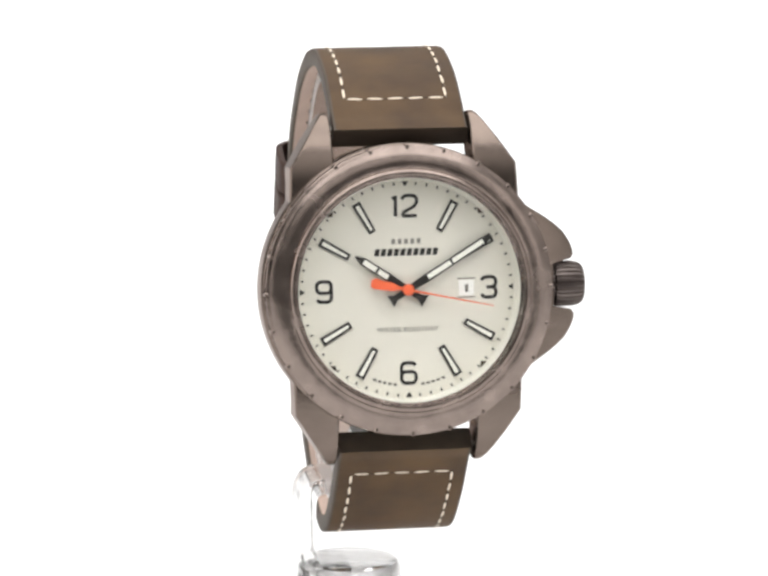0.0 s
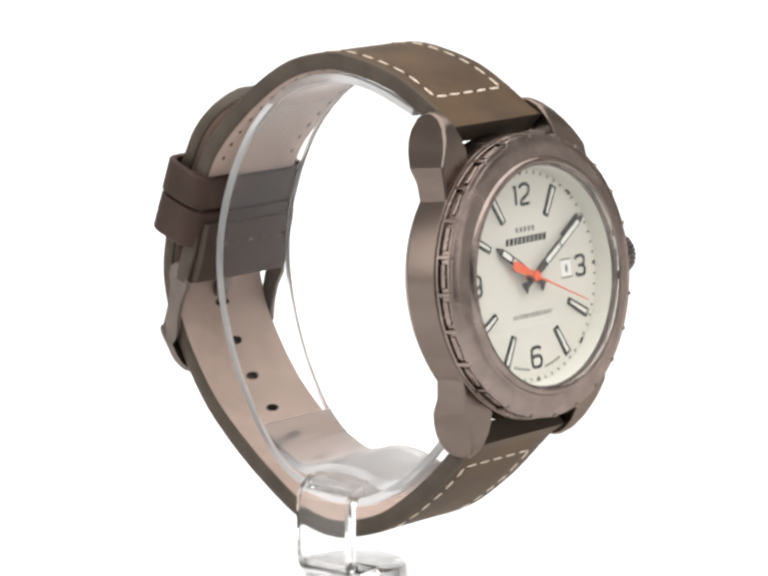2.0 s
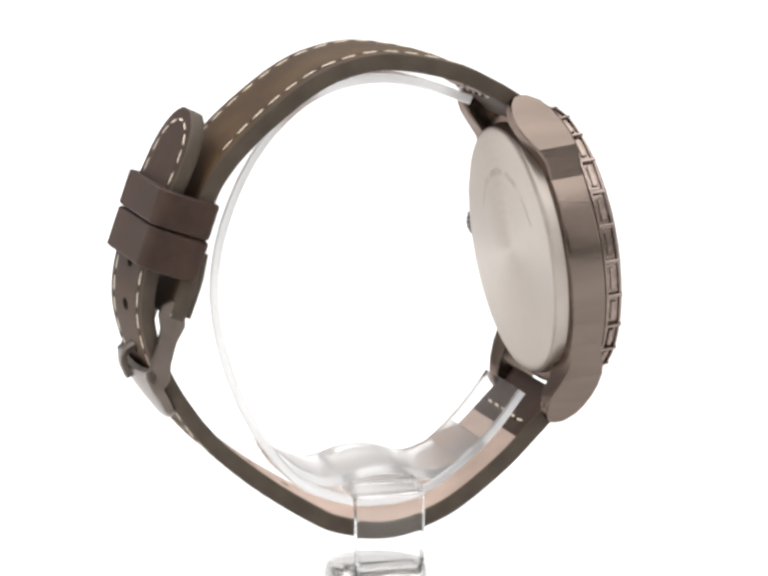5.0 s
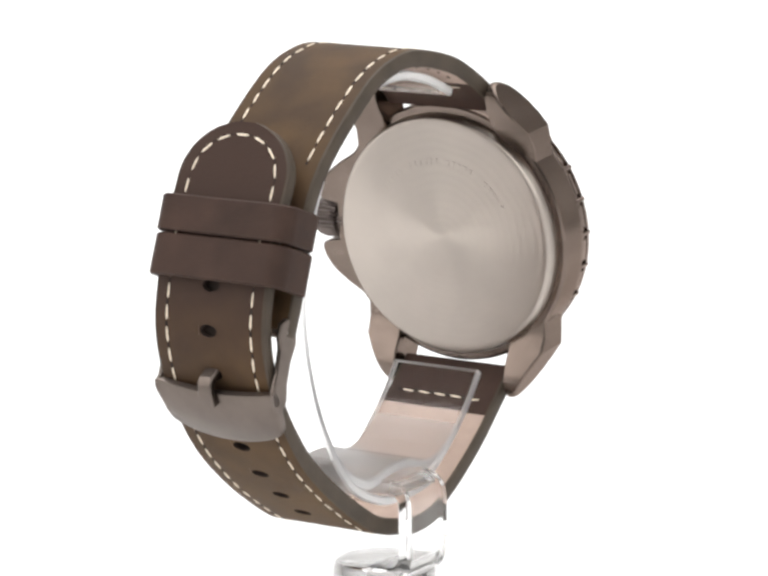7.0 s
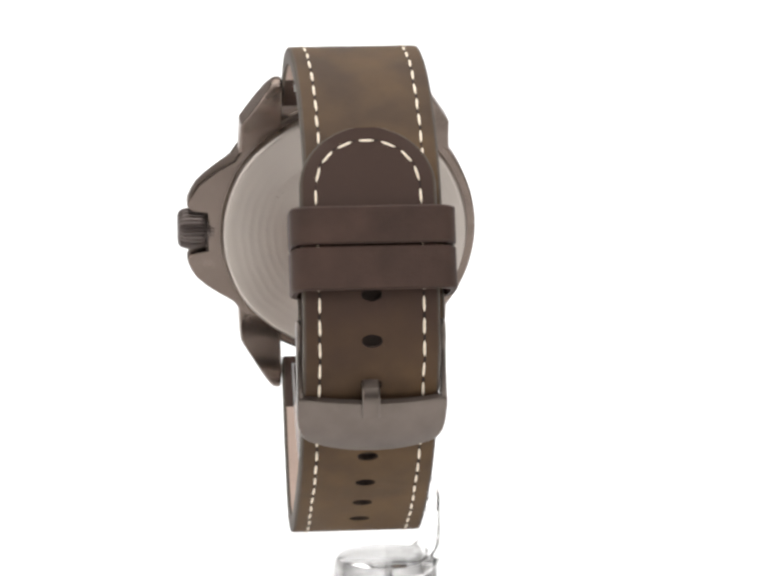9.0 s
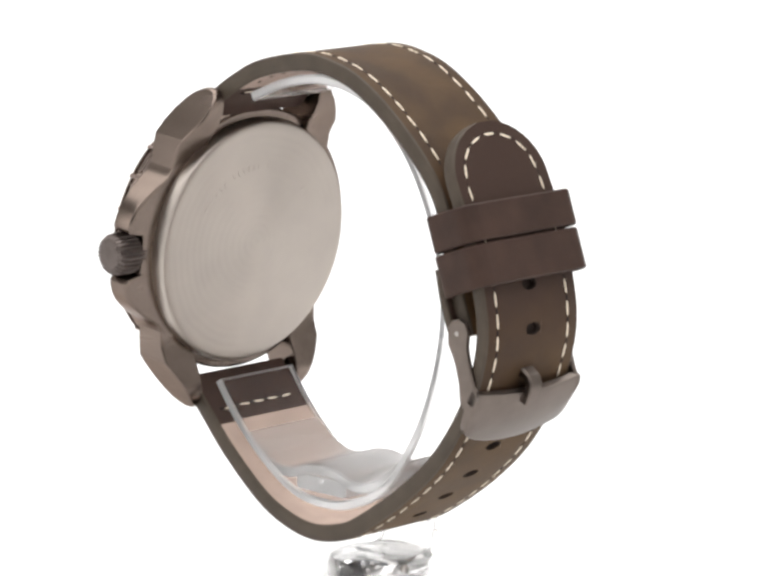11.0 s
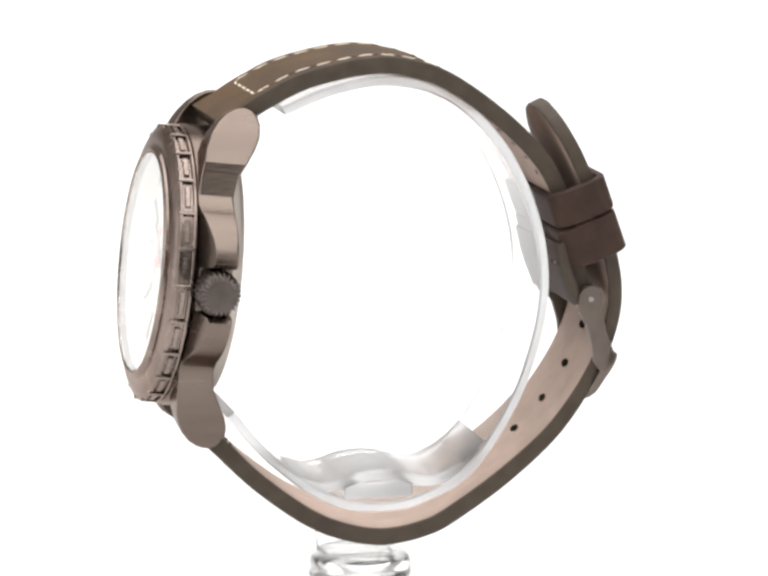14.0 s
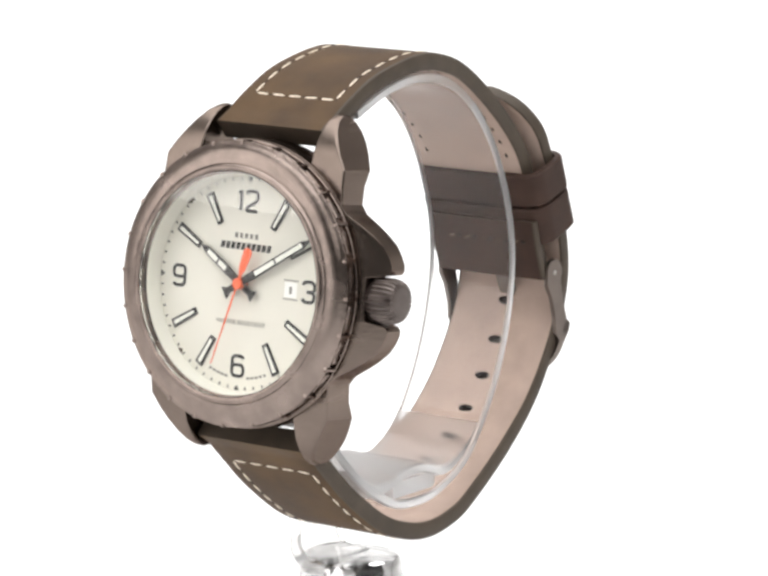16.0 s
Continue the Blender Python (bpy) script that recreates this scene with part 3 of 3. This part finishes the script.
def build_dial(watch):
    dial = part("dial", lathe([(0, 0.0), (16.55, 0.0), (16.55, -0.28), (0, -0.28)], 96), DIAL_CREAM, watch, "cream dial with black numerals", FACE)
    ring = lathe([(16.58, 2.75), (16.54, 2.75), (16.15, 0.05), (16.58, 0.02)], 96)
    part("chapter_ring", ring, RING_CREAM, dial, "pale sloping ring round the dial", FACE)
    frame_bm = prism([(-0.52, 9.9), (0.52, 9.9), (0.68, 14.85), (-0.68, 14.85)], -0.30, 0.0, "xz")
    fill_bm = prism([(-0.19, 10.3), (0.19, 10.3), (0.30, 14.45), (-0.30, 14.45)], -0.36, -0.30, "xz")
    frame_me = fill_me = None
    for hour in (1, 2, 4, 5, 7, 8, 10, 11):
        m = dial_turn(30 * hour)
        if frame_me is None:
            a = part("hour_marker", frame_bm, BLACK, dial, "black baton marker with pale lume", m, smooth=False, keep=True)
            b = part("marker_lume", fill_bm, LUME, dial, "", m, smooth=False, keep=True)
            frame_me, fill_me = a.data, b.data
        else:
            tagged(shared("hour_marker", frame_me, m, dial), "black baton marker with pale lume")
            shared("marker_lume", fill_me, m, dial)
    tick_me = None
    tick = prism([(-0.13, 15.5), (0.13, 15.5), (0.13, 15.95), (-0.13, 15.95)], -0.04, 0.0, "xz")
    tri_me = None
    tri = prism([(-0.5, 16.0), (0.5, 16.0), (0.0, 15.2)], -0.05, 0.0, "xz")
    for i in range(60):
        m = dial_turn(6 * i)
        if i % 15 == 0:
            if tri_me is None:
                tri_me = part("quarter_mark", tri, BLACK, dial, "small black triangle", m, smooth=False, keep=True).data
            else:
                shared("quarter_mark", tri_me, m, dial)
        elif tick_me is None:
            tick_me = part("minute_mark", tick, BLACK, dial, m=m, smooth=False, keep=True).data
        else:
            shared("minute_mark", tick_me, m, dial)
    for words, x, z in (("12", -0.1, 12.4), ("3", 12.3, 0.0), ("6", 0.0, -12.4), ("9", -12.4, 0.0)):
        part("numeral", squared_digits(words, 3.5), BLACK, dial, "black numeral " + words, FACE @ Matrix.Translation((x, 0, z)), smooth=False)
    part("dial_print", text_bmesh("WATER RESISTANT", 0.68, 1.12, 0.0), GREY_PRINT, dial, "small grey dial lettering",
         FACE @ Matrix.Translation((0, -0.04, -5.9)), smooth=False)
    # maker's marks as plain bars
    for name, count, z, h, w, gap, lean, mat in (("maker_mark", 5, 7.15, 0.75, 0.55, 0.95, 0.0, GREY_PRINT), ("model_mark", 10, 5.55, 1.05, 0.72, 0.97, 0.22, BLACK)):
        bm = bmesh.new()
        for i in range(count):
            x = (i - (count - 1) / 2) * gap
            b = prism([(x - w / 2 - lean * h / 2, z - h / 2), (x + w / 2 - lean * h / 2, z - h / 2), (x + w / 2 + lean * h / 2, z + h / 2), (x - w / 2 + lean * h / 2, z + h / 2)], -0.05, -0.01, "xz")
            me = bpy.data.meshes.new("tmp")
            b.to_mesh(me)
            b.free()
            bm.from_mesh(me)
            bpy.data.meshes.remove(me)
        part(name, bm, mat, dial, "row of printed bars", FACE, smooth=False)
    for side in (-1, 1):
        bm = bmesh.new()
        for i in range(5):
            a = radians(180 + side * (8.5 + 3.2 * i))
            r = 14.2
            x, z = r * math.sin(a), r * math.cos(a)
            b = prism([(x - 0.27, z - 0.2), (x + 0.27, z - 0.2), (x + 0.27, z + 0.2), (x - 0.27, z + 0.2)], -0.04, -0.01, "xz")
            me = bpy.data.meshes.new("tmp")
            b.to_mesh(me)
            b.free()
            bm.from_mesh(me)
            bpy.data.meshes.remove(me)
        part("small_print", bm, GREY_PRINT, dial, "tiny printed bars", FACE, smooth=False)
    # date window
    win = prism([(p + 8.95, q) for p, q in rounded(2.3, 2.3, 0.1, 2)], -0.03, 0.0, "xz")
    part("date_window", win, WHITE_PRINT, dial, "white date window", FACE, smooth=False)
    for z in (-1.4, 1.4):
        part("date_frame", prism([(7.6, z - 0.09), (10.3, z - 0.09), (10.3, z + 0.09), (7.6, z + 0.09)], -0.06, 0.0, "xz"), GREY_PRINT, dial, "thin grey line", FACE, smooth=False)
    part("date_print", prism([(8.72, -0.62), (9.2, -0.62), (9.2, 0.5), (8.72, 0.5)], -0.06, -0.03, "xz"), GREY_PRINT, dial, "grey date bar", FACE, smooth=False)
    return dial


def build_hands(watch):
    def hand(name, length, wide, angle, height, label):
        poly = [(-0.45, -2.2), (-1.0, -3.1), (1.0, -3.1), (0.45, -2.2), (0.55, 1.2), (wide, 3.2), (wide * 0.92, length - 1.4), (0.1, length), (-0.1, length),
                (-wide * 0.92, length - 1.4), (-wide, 3.2), (-0.55, 1.2)]
        h = part(name, prism(poly, -0.12, 0.12, "xz"), HAND_BLACK, watch, label, dial_turn(angle, height), smooth=False, keep=True)
        w = wide - 0.27
        for a, b in ((3.5, 3.5 + (length - 5.2) * 0.42), (3.85 + (length - 5.2) * 0.42, length - 1.5)):
            part("hand_lume", prism([(-w, a), (w, a), (w, b), (-w, b)], -0.17, -0.12, "xz"), LUME, h, "white lume strip", smooth=False)
        return h

    hand("hour_hand", 9.3, 0.66, 303.5, 0.75, "black hour hand with white lume")
    hand("minute_hand", 14.8, 0.62, 58.7, 1.15, "black minute hand with white lume")
    poly = [(-0.06, 13.0), (0.06, 13.0), (0.14, 0), (0.3, -1.6), (0.6, -2.4), (0.78, -5.2), (0.45, -5.7), (-0.45, -5.7), (-0.78, -5.2), (-0.6, -2.4), (-0.3, -1.6), (-0.16, 0)]
    second = part("second_hand", prism(poly, -0.07, 0.07, "xz"), ORANGE, watch, "thin orange second hand with broad tail", dial_turn(102, 1.5), smooth=False, keep=True)
    hub = lathe([(0, 0.25), (0.75, 0.25), (0.85, 0.1), (0.85, -1.4), (0, -1.4)], 24)
    part("hub", hub, ORANGE, second, "small orange hub")
    return second


def stitch_mesh():
    bm = bmesh.new()
    bmesh.ops.create_uvsphere(bm, u_segments=8, v_segments=5, radius=1.0)
    for v in bm.verts:
        x, y, z = v.co
        v.co = (x * 0.22, y * 0.17, 1.2 * math.copysign(abs(z) ** 0.7, z))
    return bm


def hole_mesh():
    bm = bmesh.new()
    bmesh.ops.create_uvsphere(bm, u_segments=8, v_segments=4, radius=1.0)
    bmesh.ops.scale(bm, vec=(0.3, 0.24, 0.52), verts=bm.verts)
    return bm


def stitch_pose(line, s, x, lift, cross=0.0):
    """Pose of a stitch at length s and sideways x; cross turns it from along the strap to across it."""
    p, o, d = line.at(s), line.out(s), line.along(s)
    out3, along3 = Vector((0, o[0], o[1])), Vector((0, d[0], d[1]))
    z = (along3 * math.cos(cross) + Vector((1, 0, 0)) * math.sin(cross)).normalized()
    xx = out3.cross(z)
    m = Matrix((xx, out3, z)).transposed().to_4x4()
    m.translation = Vector((line.side(p[0]), p[0] + o[0] * lift, p[1] + o[1] * lift)) + Vector((x, 0, 0))
    return UP @ m


def build_strap(watch):
    upper = Line([(-24.7, 36.1), (-22.6, 37.7), (-18.3, 40.4), (-11.8, 43.4), (-2, 45.3), (5, 44.5), (10.9, 42.1), (18.1, 36.9), (24.2, 31.0),
                  (27.6, 25.6), (29.4, 18.9), (30.8, 12.8), (32.0, 9.4), (32.8, 7.2)])
    upper.askew = ([-30, -2, 15, 35], [1.1, 1.9, 1.5, 1.7])
    lower = Line([(-29.8, -9.0), (-25.5, -13.3), (-19.7, -19.0), (-12.0, -24.8), (-5.7, -27.5), (0.3, -28.4), (6.5, -27.3), (10.8, -25.3), (18.9, -19.9),
                  (26.5, -13.4), (31.5, -6.9), (34.9, -0.5), (36.6, 5.0), (36.9, 9.4), (36.2, 14), (34.3, 21.7), (31.2, 28.6), (27.0, 37.6)])
    thick = lambda s: 2.75 + 0.9 * max(0, 1 - s / 3.0)
    h2 = lower.nearest(36.9, 8.0)
    holes = [h2 + 6.6 * k for k in (1, 0, -1)] + [h2 + 6.8 * k for k in (-2, -3, -4, -5, -6)]

    def tip(s):
        d = lower.length - s
        return 10.1 if d > 9 else max(0.8, 10.1 * math.sqrt(max(0, 1 - ((9 - d) / 9.2) ** 2)))

    strap_up = part("upper_strap", strap_bmesh(upper, thick, lambda s: 10.15, turned_in=9, turned_end=14), [LEATHER, EDGE, LINING, DARK_LEATHER], watch, "short brown leather strap piece with cream stitching", UP)
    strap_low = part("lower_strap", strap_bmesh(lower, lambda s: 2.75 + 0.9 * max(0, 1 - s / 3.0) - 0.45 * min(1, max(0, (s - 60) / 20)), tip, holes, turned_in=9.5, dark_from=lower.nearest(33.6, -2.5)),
                     [LEATHER, EDGE, LINING, DARK_LEATHER, TAIL_LEATHER, HOLE_SHADE], watch, "long brown leather strap piece with punched holes", UP)
    # folded end of the short piece, on its inner side
    inner = Line([tuple(upper.at(s) - upper.out(s) * 1.75) for s in np.linspace(upper.length - 10.5, upper.length - 0.6, 8)])
    fold = part("folded_end", strap_bmesh(inner, lambda s: 1.5, lambda s: 10.3), [DARK_LEATHER, EDGE, DARK_LEATHER], watch, "dark folded leather strap end", UP)
    me = hole_me = None

    def sew(parent, line, s, x, lift, cross=0.0):
        nonlocal me, hole_me
        half = 1.375 if line is upper else 1.375 - 0.225 * min(1, max(0, (s - 60) / 20))
        m = stitch_pose(line, s, x, lift * (half - 0.05), cross)
        if me is None:
            me = part("stitch", stitch_mesh(), THREAD, parent, m=m, keep=True).data
        else:
            shared("stitch", me, m, parent)
        # dark bead in the gap, for the needle hole and the thread's shadow
        k = m @ Matrix.Translation((0, -0.13, 1.55))
        if hole_me is None:
            hole_me = part("needle_hole_shade", hole_mesh(), NEEDLE_HOLE_SHADE, parent, m=k, keep=True).data
        else:
            shared("needle_hole_shade", hole_me, k, parent)

    def side_rows(parent, line, s0, s1, t):
        count = int((s1 - s0) / 3.15)
        for i in range(count + 1):
            s = s0 + 1.5 + i * (s1 - s0 - 1.5) / count
            for x in (-7.7, 7.7):
                sew(parent, line, s, x + random.uniform(-0.06, 0.06), t, random.uniform(-0.06, 0.06))

    def cross_row(parent, line, s, t):
        for i in range(5):
            sew(parent, line, s, (i - 2) * 3.08, t, math.pi / 2 + random.uniform(-0.12, 0.12))

    def pricked(parent, line, s0, s1):
        count = int((s1 - s0) / 3.15)
        for i in range(count + 1):
            for x in (-7.7, 7.7):
                shared("needle_hole_shade", hole_me, stitch_pose(line, s0 + 1.5 + i * (s1 - s0 - 1.5) / count, x, -1.3), parent)

    lift = 1
    s_u = upper.nearest(-18.9, 40.0)

    cross_row(strap_up, upper, s_u, lift)
    side_rows(strap_up, upper, s_u, upper.nearest(23.0, 32.6), lift)
    pricked(strap_up, upper, s_u, upper.nearest(26.0, 28.2))
    s_l = lower.nearest(-24.8, -13.9)
    cross_row(strap_low, lower, s_l, lift)
    for line, s, ob in ((upper, s_u, strap_up), (lower, s_l, strap_low)):
        cross_row(ob, line, s, -1)
    cross_row(fold, inner, 3.6, -0.45)
    s_arc = lower.length - 10.6
    side_rows(strap_low, lower, s_l, s_arc, 1)
    for i in range(7):
        a = math.pi * (i + 0.5) / 7
        sew(strap_low, lower, s_arc + 2.0 + 6.6 * math.sin(a), 7.5 * math.cos(a), 1, math.atan2(-7.5 * math.sin(a), 6.6 * math.cos(a)))
    return upper, lower


def build_keepers(watch):
    for cy, cz, high in ((31.15, 23.3, 5.6), (33.1, 17.25, 6.4)):
        outer, inn = rounded(24.5, 9.9, 2.8), rounded(22.4, 7.7, 1.8)
        n = len(outer)
        verts = []
        for h, sh in ((-high / 2, 0.25), (-high / 2 + 0.25, 0), (high / 2 - 0.25, 0), (high / 2, 0.25)):
            verts += [(p * (1 - sh / 13), q * (1 - sh / 5), h) for p, q in outer]
        for h in (high / 2, -high / 2):
            verts += [(p, q, h) for p, q in inn]
        faces = []
        for a in range(6):
            b = (a + 1) % 6
            faces += [(a * n + i, a * n + (i + 1) % n, b * n + (i + 1) % n, b * n + i) for i in range(n)]
        m = UP @ Matrix.Translation((2.3, cy, cz)) @ Matrix.Rotation(radians(19.5), 4, "X")
        part("keeper", bmesh_from(verts, faces), DARK_LEATHER, watch, "dark brown leather strap keeper loop", m, flat=True)


def build_buckle(watch):
    cx = 2.65
    skew = UP @ Matrix.Translation((cx, 33.0, 7.9)) @ Matrix.Rotation(radians(-1.8), 4, "Z") @ Matrix.Translation((-cx, -33.0, -7.9))
    arm = [(31, 8.6), (31.8, 9.8), (33.2, 10.2), (34.6, 9.6), (35.2, 8.2), (34.9, 6), (35.6, 3), (36.6, 0), (37.3, -1.3), (36.7, -2.6), (35.7, -3.9), (34.7, -3.9),
           (33.5, -2.4), (33.3, 0.3), (32.4, 3.5), (31, 6)]
    buckle = part("buckle", turned([(0, -11.1), (0.4, -11.1), (0.4, -10.9), (0.8, -10.9), (0.8, 10.9), (0.4, 10.9), (0.4, 11.1), (0, 11.1)], 20), PIN_STEEL, watch, "dark steel tang buckle with bright pin",
                  skew @ Matrix.Translation((cx, 33.0, 7.9)) @ Matrix.Rotation(radians(90), 4, "Y"))
    for side in (-1, 1):
        a, b = cx + side * 10.15, cx + side * 11.05
        part("buckle_arm", prism(arm, min(a, b), max(a, b), "yz", 0.3), BUCKLE_STEEL, buckle, "dark steel buckle arm", skew, flat=True)
    verts, faces, count = [], [], 33
    for i in range(count):
        u = math.sin(math.pi * (i / (count - 1) - 0.5))
        c = 1 - u * u
        top = np.array([37.3 + 0.7 * c, -0.8 - 0.9 * c])
        low = np.array([33.9, -7.4]) + (1 - abs(u) ** 2.2) * 2.7 * np.array([-0.45, -0.89])
        low = top + (low - top) * (0.3 + 0.7 * math.sqrt(max(0.0, 1 - abs(u) ** 20)))
        d = (low - top) / np.linalg.norm(low - top)
        o = np.array([-d[1], d[0]])
        o = o if o[0] > 0 else -o
        for k, e in ((0.0, -1.2), (0.0, -0.2), (0.06, 0.12), (0.5, 0.45), (0.94, 0.12), (1.0, -0.2), (1.0, -1.2)):
            q = top + (low - top) * k + o * e
            verts.append((cx + u * 11.05, q[0], q[1]))
    for i in range(count - 1):
        faces += [(7 * i + k, 7 * i + (k + 1) % 7, 7 * i + 7 + (k + 1) % 7, 7 * i + 7 + k) for k in range(7)]
    faces += [tuple(range(7)), tuple(range(7 * count - 7, 7 * count))]
    part("buckle_bar", bmesh_from(verts, faces), BUCKLE_STEEL, buckle, "broad curved dark steel buckle bar", skew)
    bm = bmesh.new()
    face = Matrix.Translation((cx - 0.4, 34.92, -6.5)) @ Matrix.Rotation(radians(-36), 4, "X")
    for x, z, w, h in ((0, 0.75, 1.3, 0.3), (0, 0.0, 1.3, 0.3), (0, -0.75, 1.3, 0.3), (-0.6, 0, 0.3, 1.6), (1.7, 0, 0.45, 0.45)):
        b = prism([(x - w / 2, z - h / 2), (x + w / 2, z - h / 2), (x + w / 2, z + h / 2), (x - w / 2, z + h / 2)], -0.25, 0.06, "xz")
        me = bpy.data.meshes.new("tmp")
        b.to_mesh(me)
        b.free()
        bm.from_mesh(me)
        bpy.data.meshes.remove(me)
    part("engraved_mark", bm, STEEL, buckle, "small paler engraved bars", skew @ face, smooth=False)
    path = Line([(33.2, 8.6), (34.6, 4.6), (36.2, 2.0), (38.3, 0.6), (38.6, -1.2), (37.7, -3.4)])
    verts, faces = [], []
    ss = np.linspace(0, path.length, 14)
    for s in ss:
        p, o = path.at(s), path.out(s)
        w = 1.3
        for x, e in ((-w, -0.5), (w, -0.5), (w, 0.3), (w - 0.25, 0.55), (-w + 0.25, 0.55), (-w, 0.3)):
            verts.append((2.95 + x, p[0] + o[0] * e, p[1] + o[1] * e))
    for i in range(len(ss) - 1):
        faces += [(6 * i + k, 6 * i + (k + 1) % 6, 6 * i + 6 + (k + 1) % 6, 6 * i + 6 + k) for k in range(6)]
    faces += [tuple(range(6)), tuple(range(6 * len(ss) - 6, 6 * len(ss)))]
    part("tongue", bmesh_from(verts, faces), BUCKLE_STEEL, buckle, "dark steel buckle tongue", skew)


def build_watch():
    watch = tagged(new("wrist_watch"), "steel wristwatch with cream dial and brown leather strap on clear stand", "watch", kind="thing")
    build_case(watch)
    build_bezel(watch)
    build_dial(watch)
    second = build_hands(watch)
    build_strap(watch)
    build_keepers(watch)
    build_buckle(watch)
    return watch, second


build_studio()
stand = build_stand()
watch, second_hand = build_watch()


# ---------------------------------------------------------------- what moves
def motions():
    times = [0.5 * i for i in range(33)]
    walk(stand, [(t, pose(0, 0, 0, 0, 0, turn(t))) for t in times])
    walk(watch, [(t, pose(0, 0, BASE * S, 0, 0, turn(t))) for t in times])
    rows = []
    for i in range(18):
        m = dial_turn(TICK_ANGLE + 6 * i, 1.5)
        m.translation = m.translation * S
        a, b = i - 1 + TICK_PHASE + 0.07, i + TICK_PHASE
        rows += [(max(a, 0), m)] * (a > 0 or i == 0) + [(min(b, 16), m)]
        if b >= 16:
            break
    walk(second_hand, [r for k, r in enumerate(rows) if k == 0 or r[0] > rows[k - 1][0] + 0.02])


TICK_ANGLE, TICK_PHASE = 102, 0.06
motions()
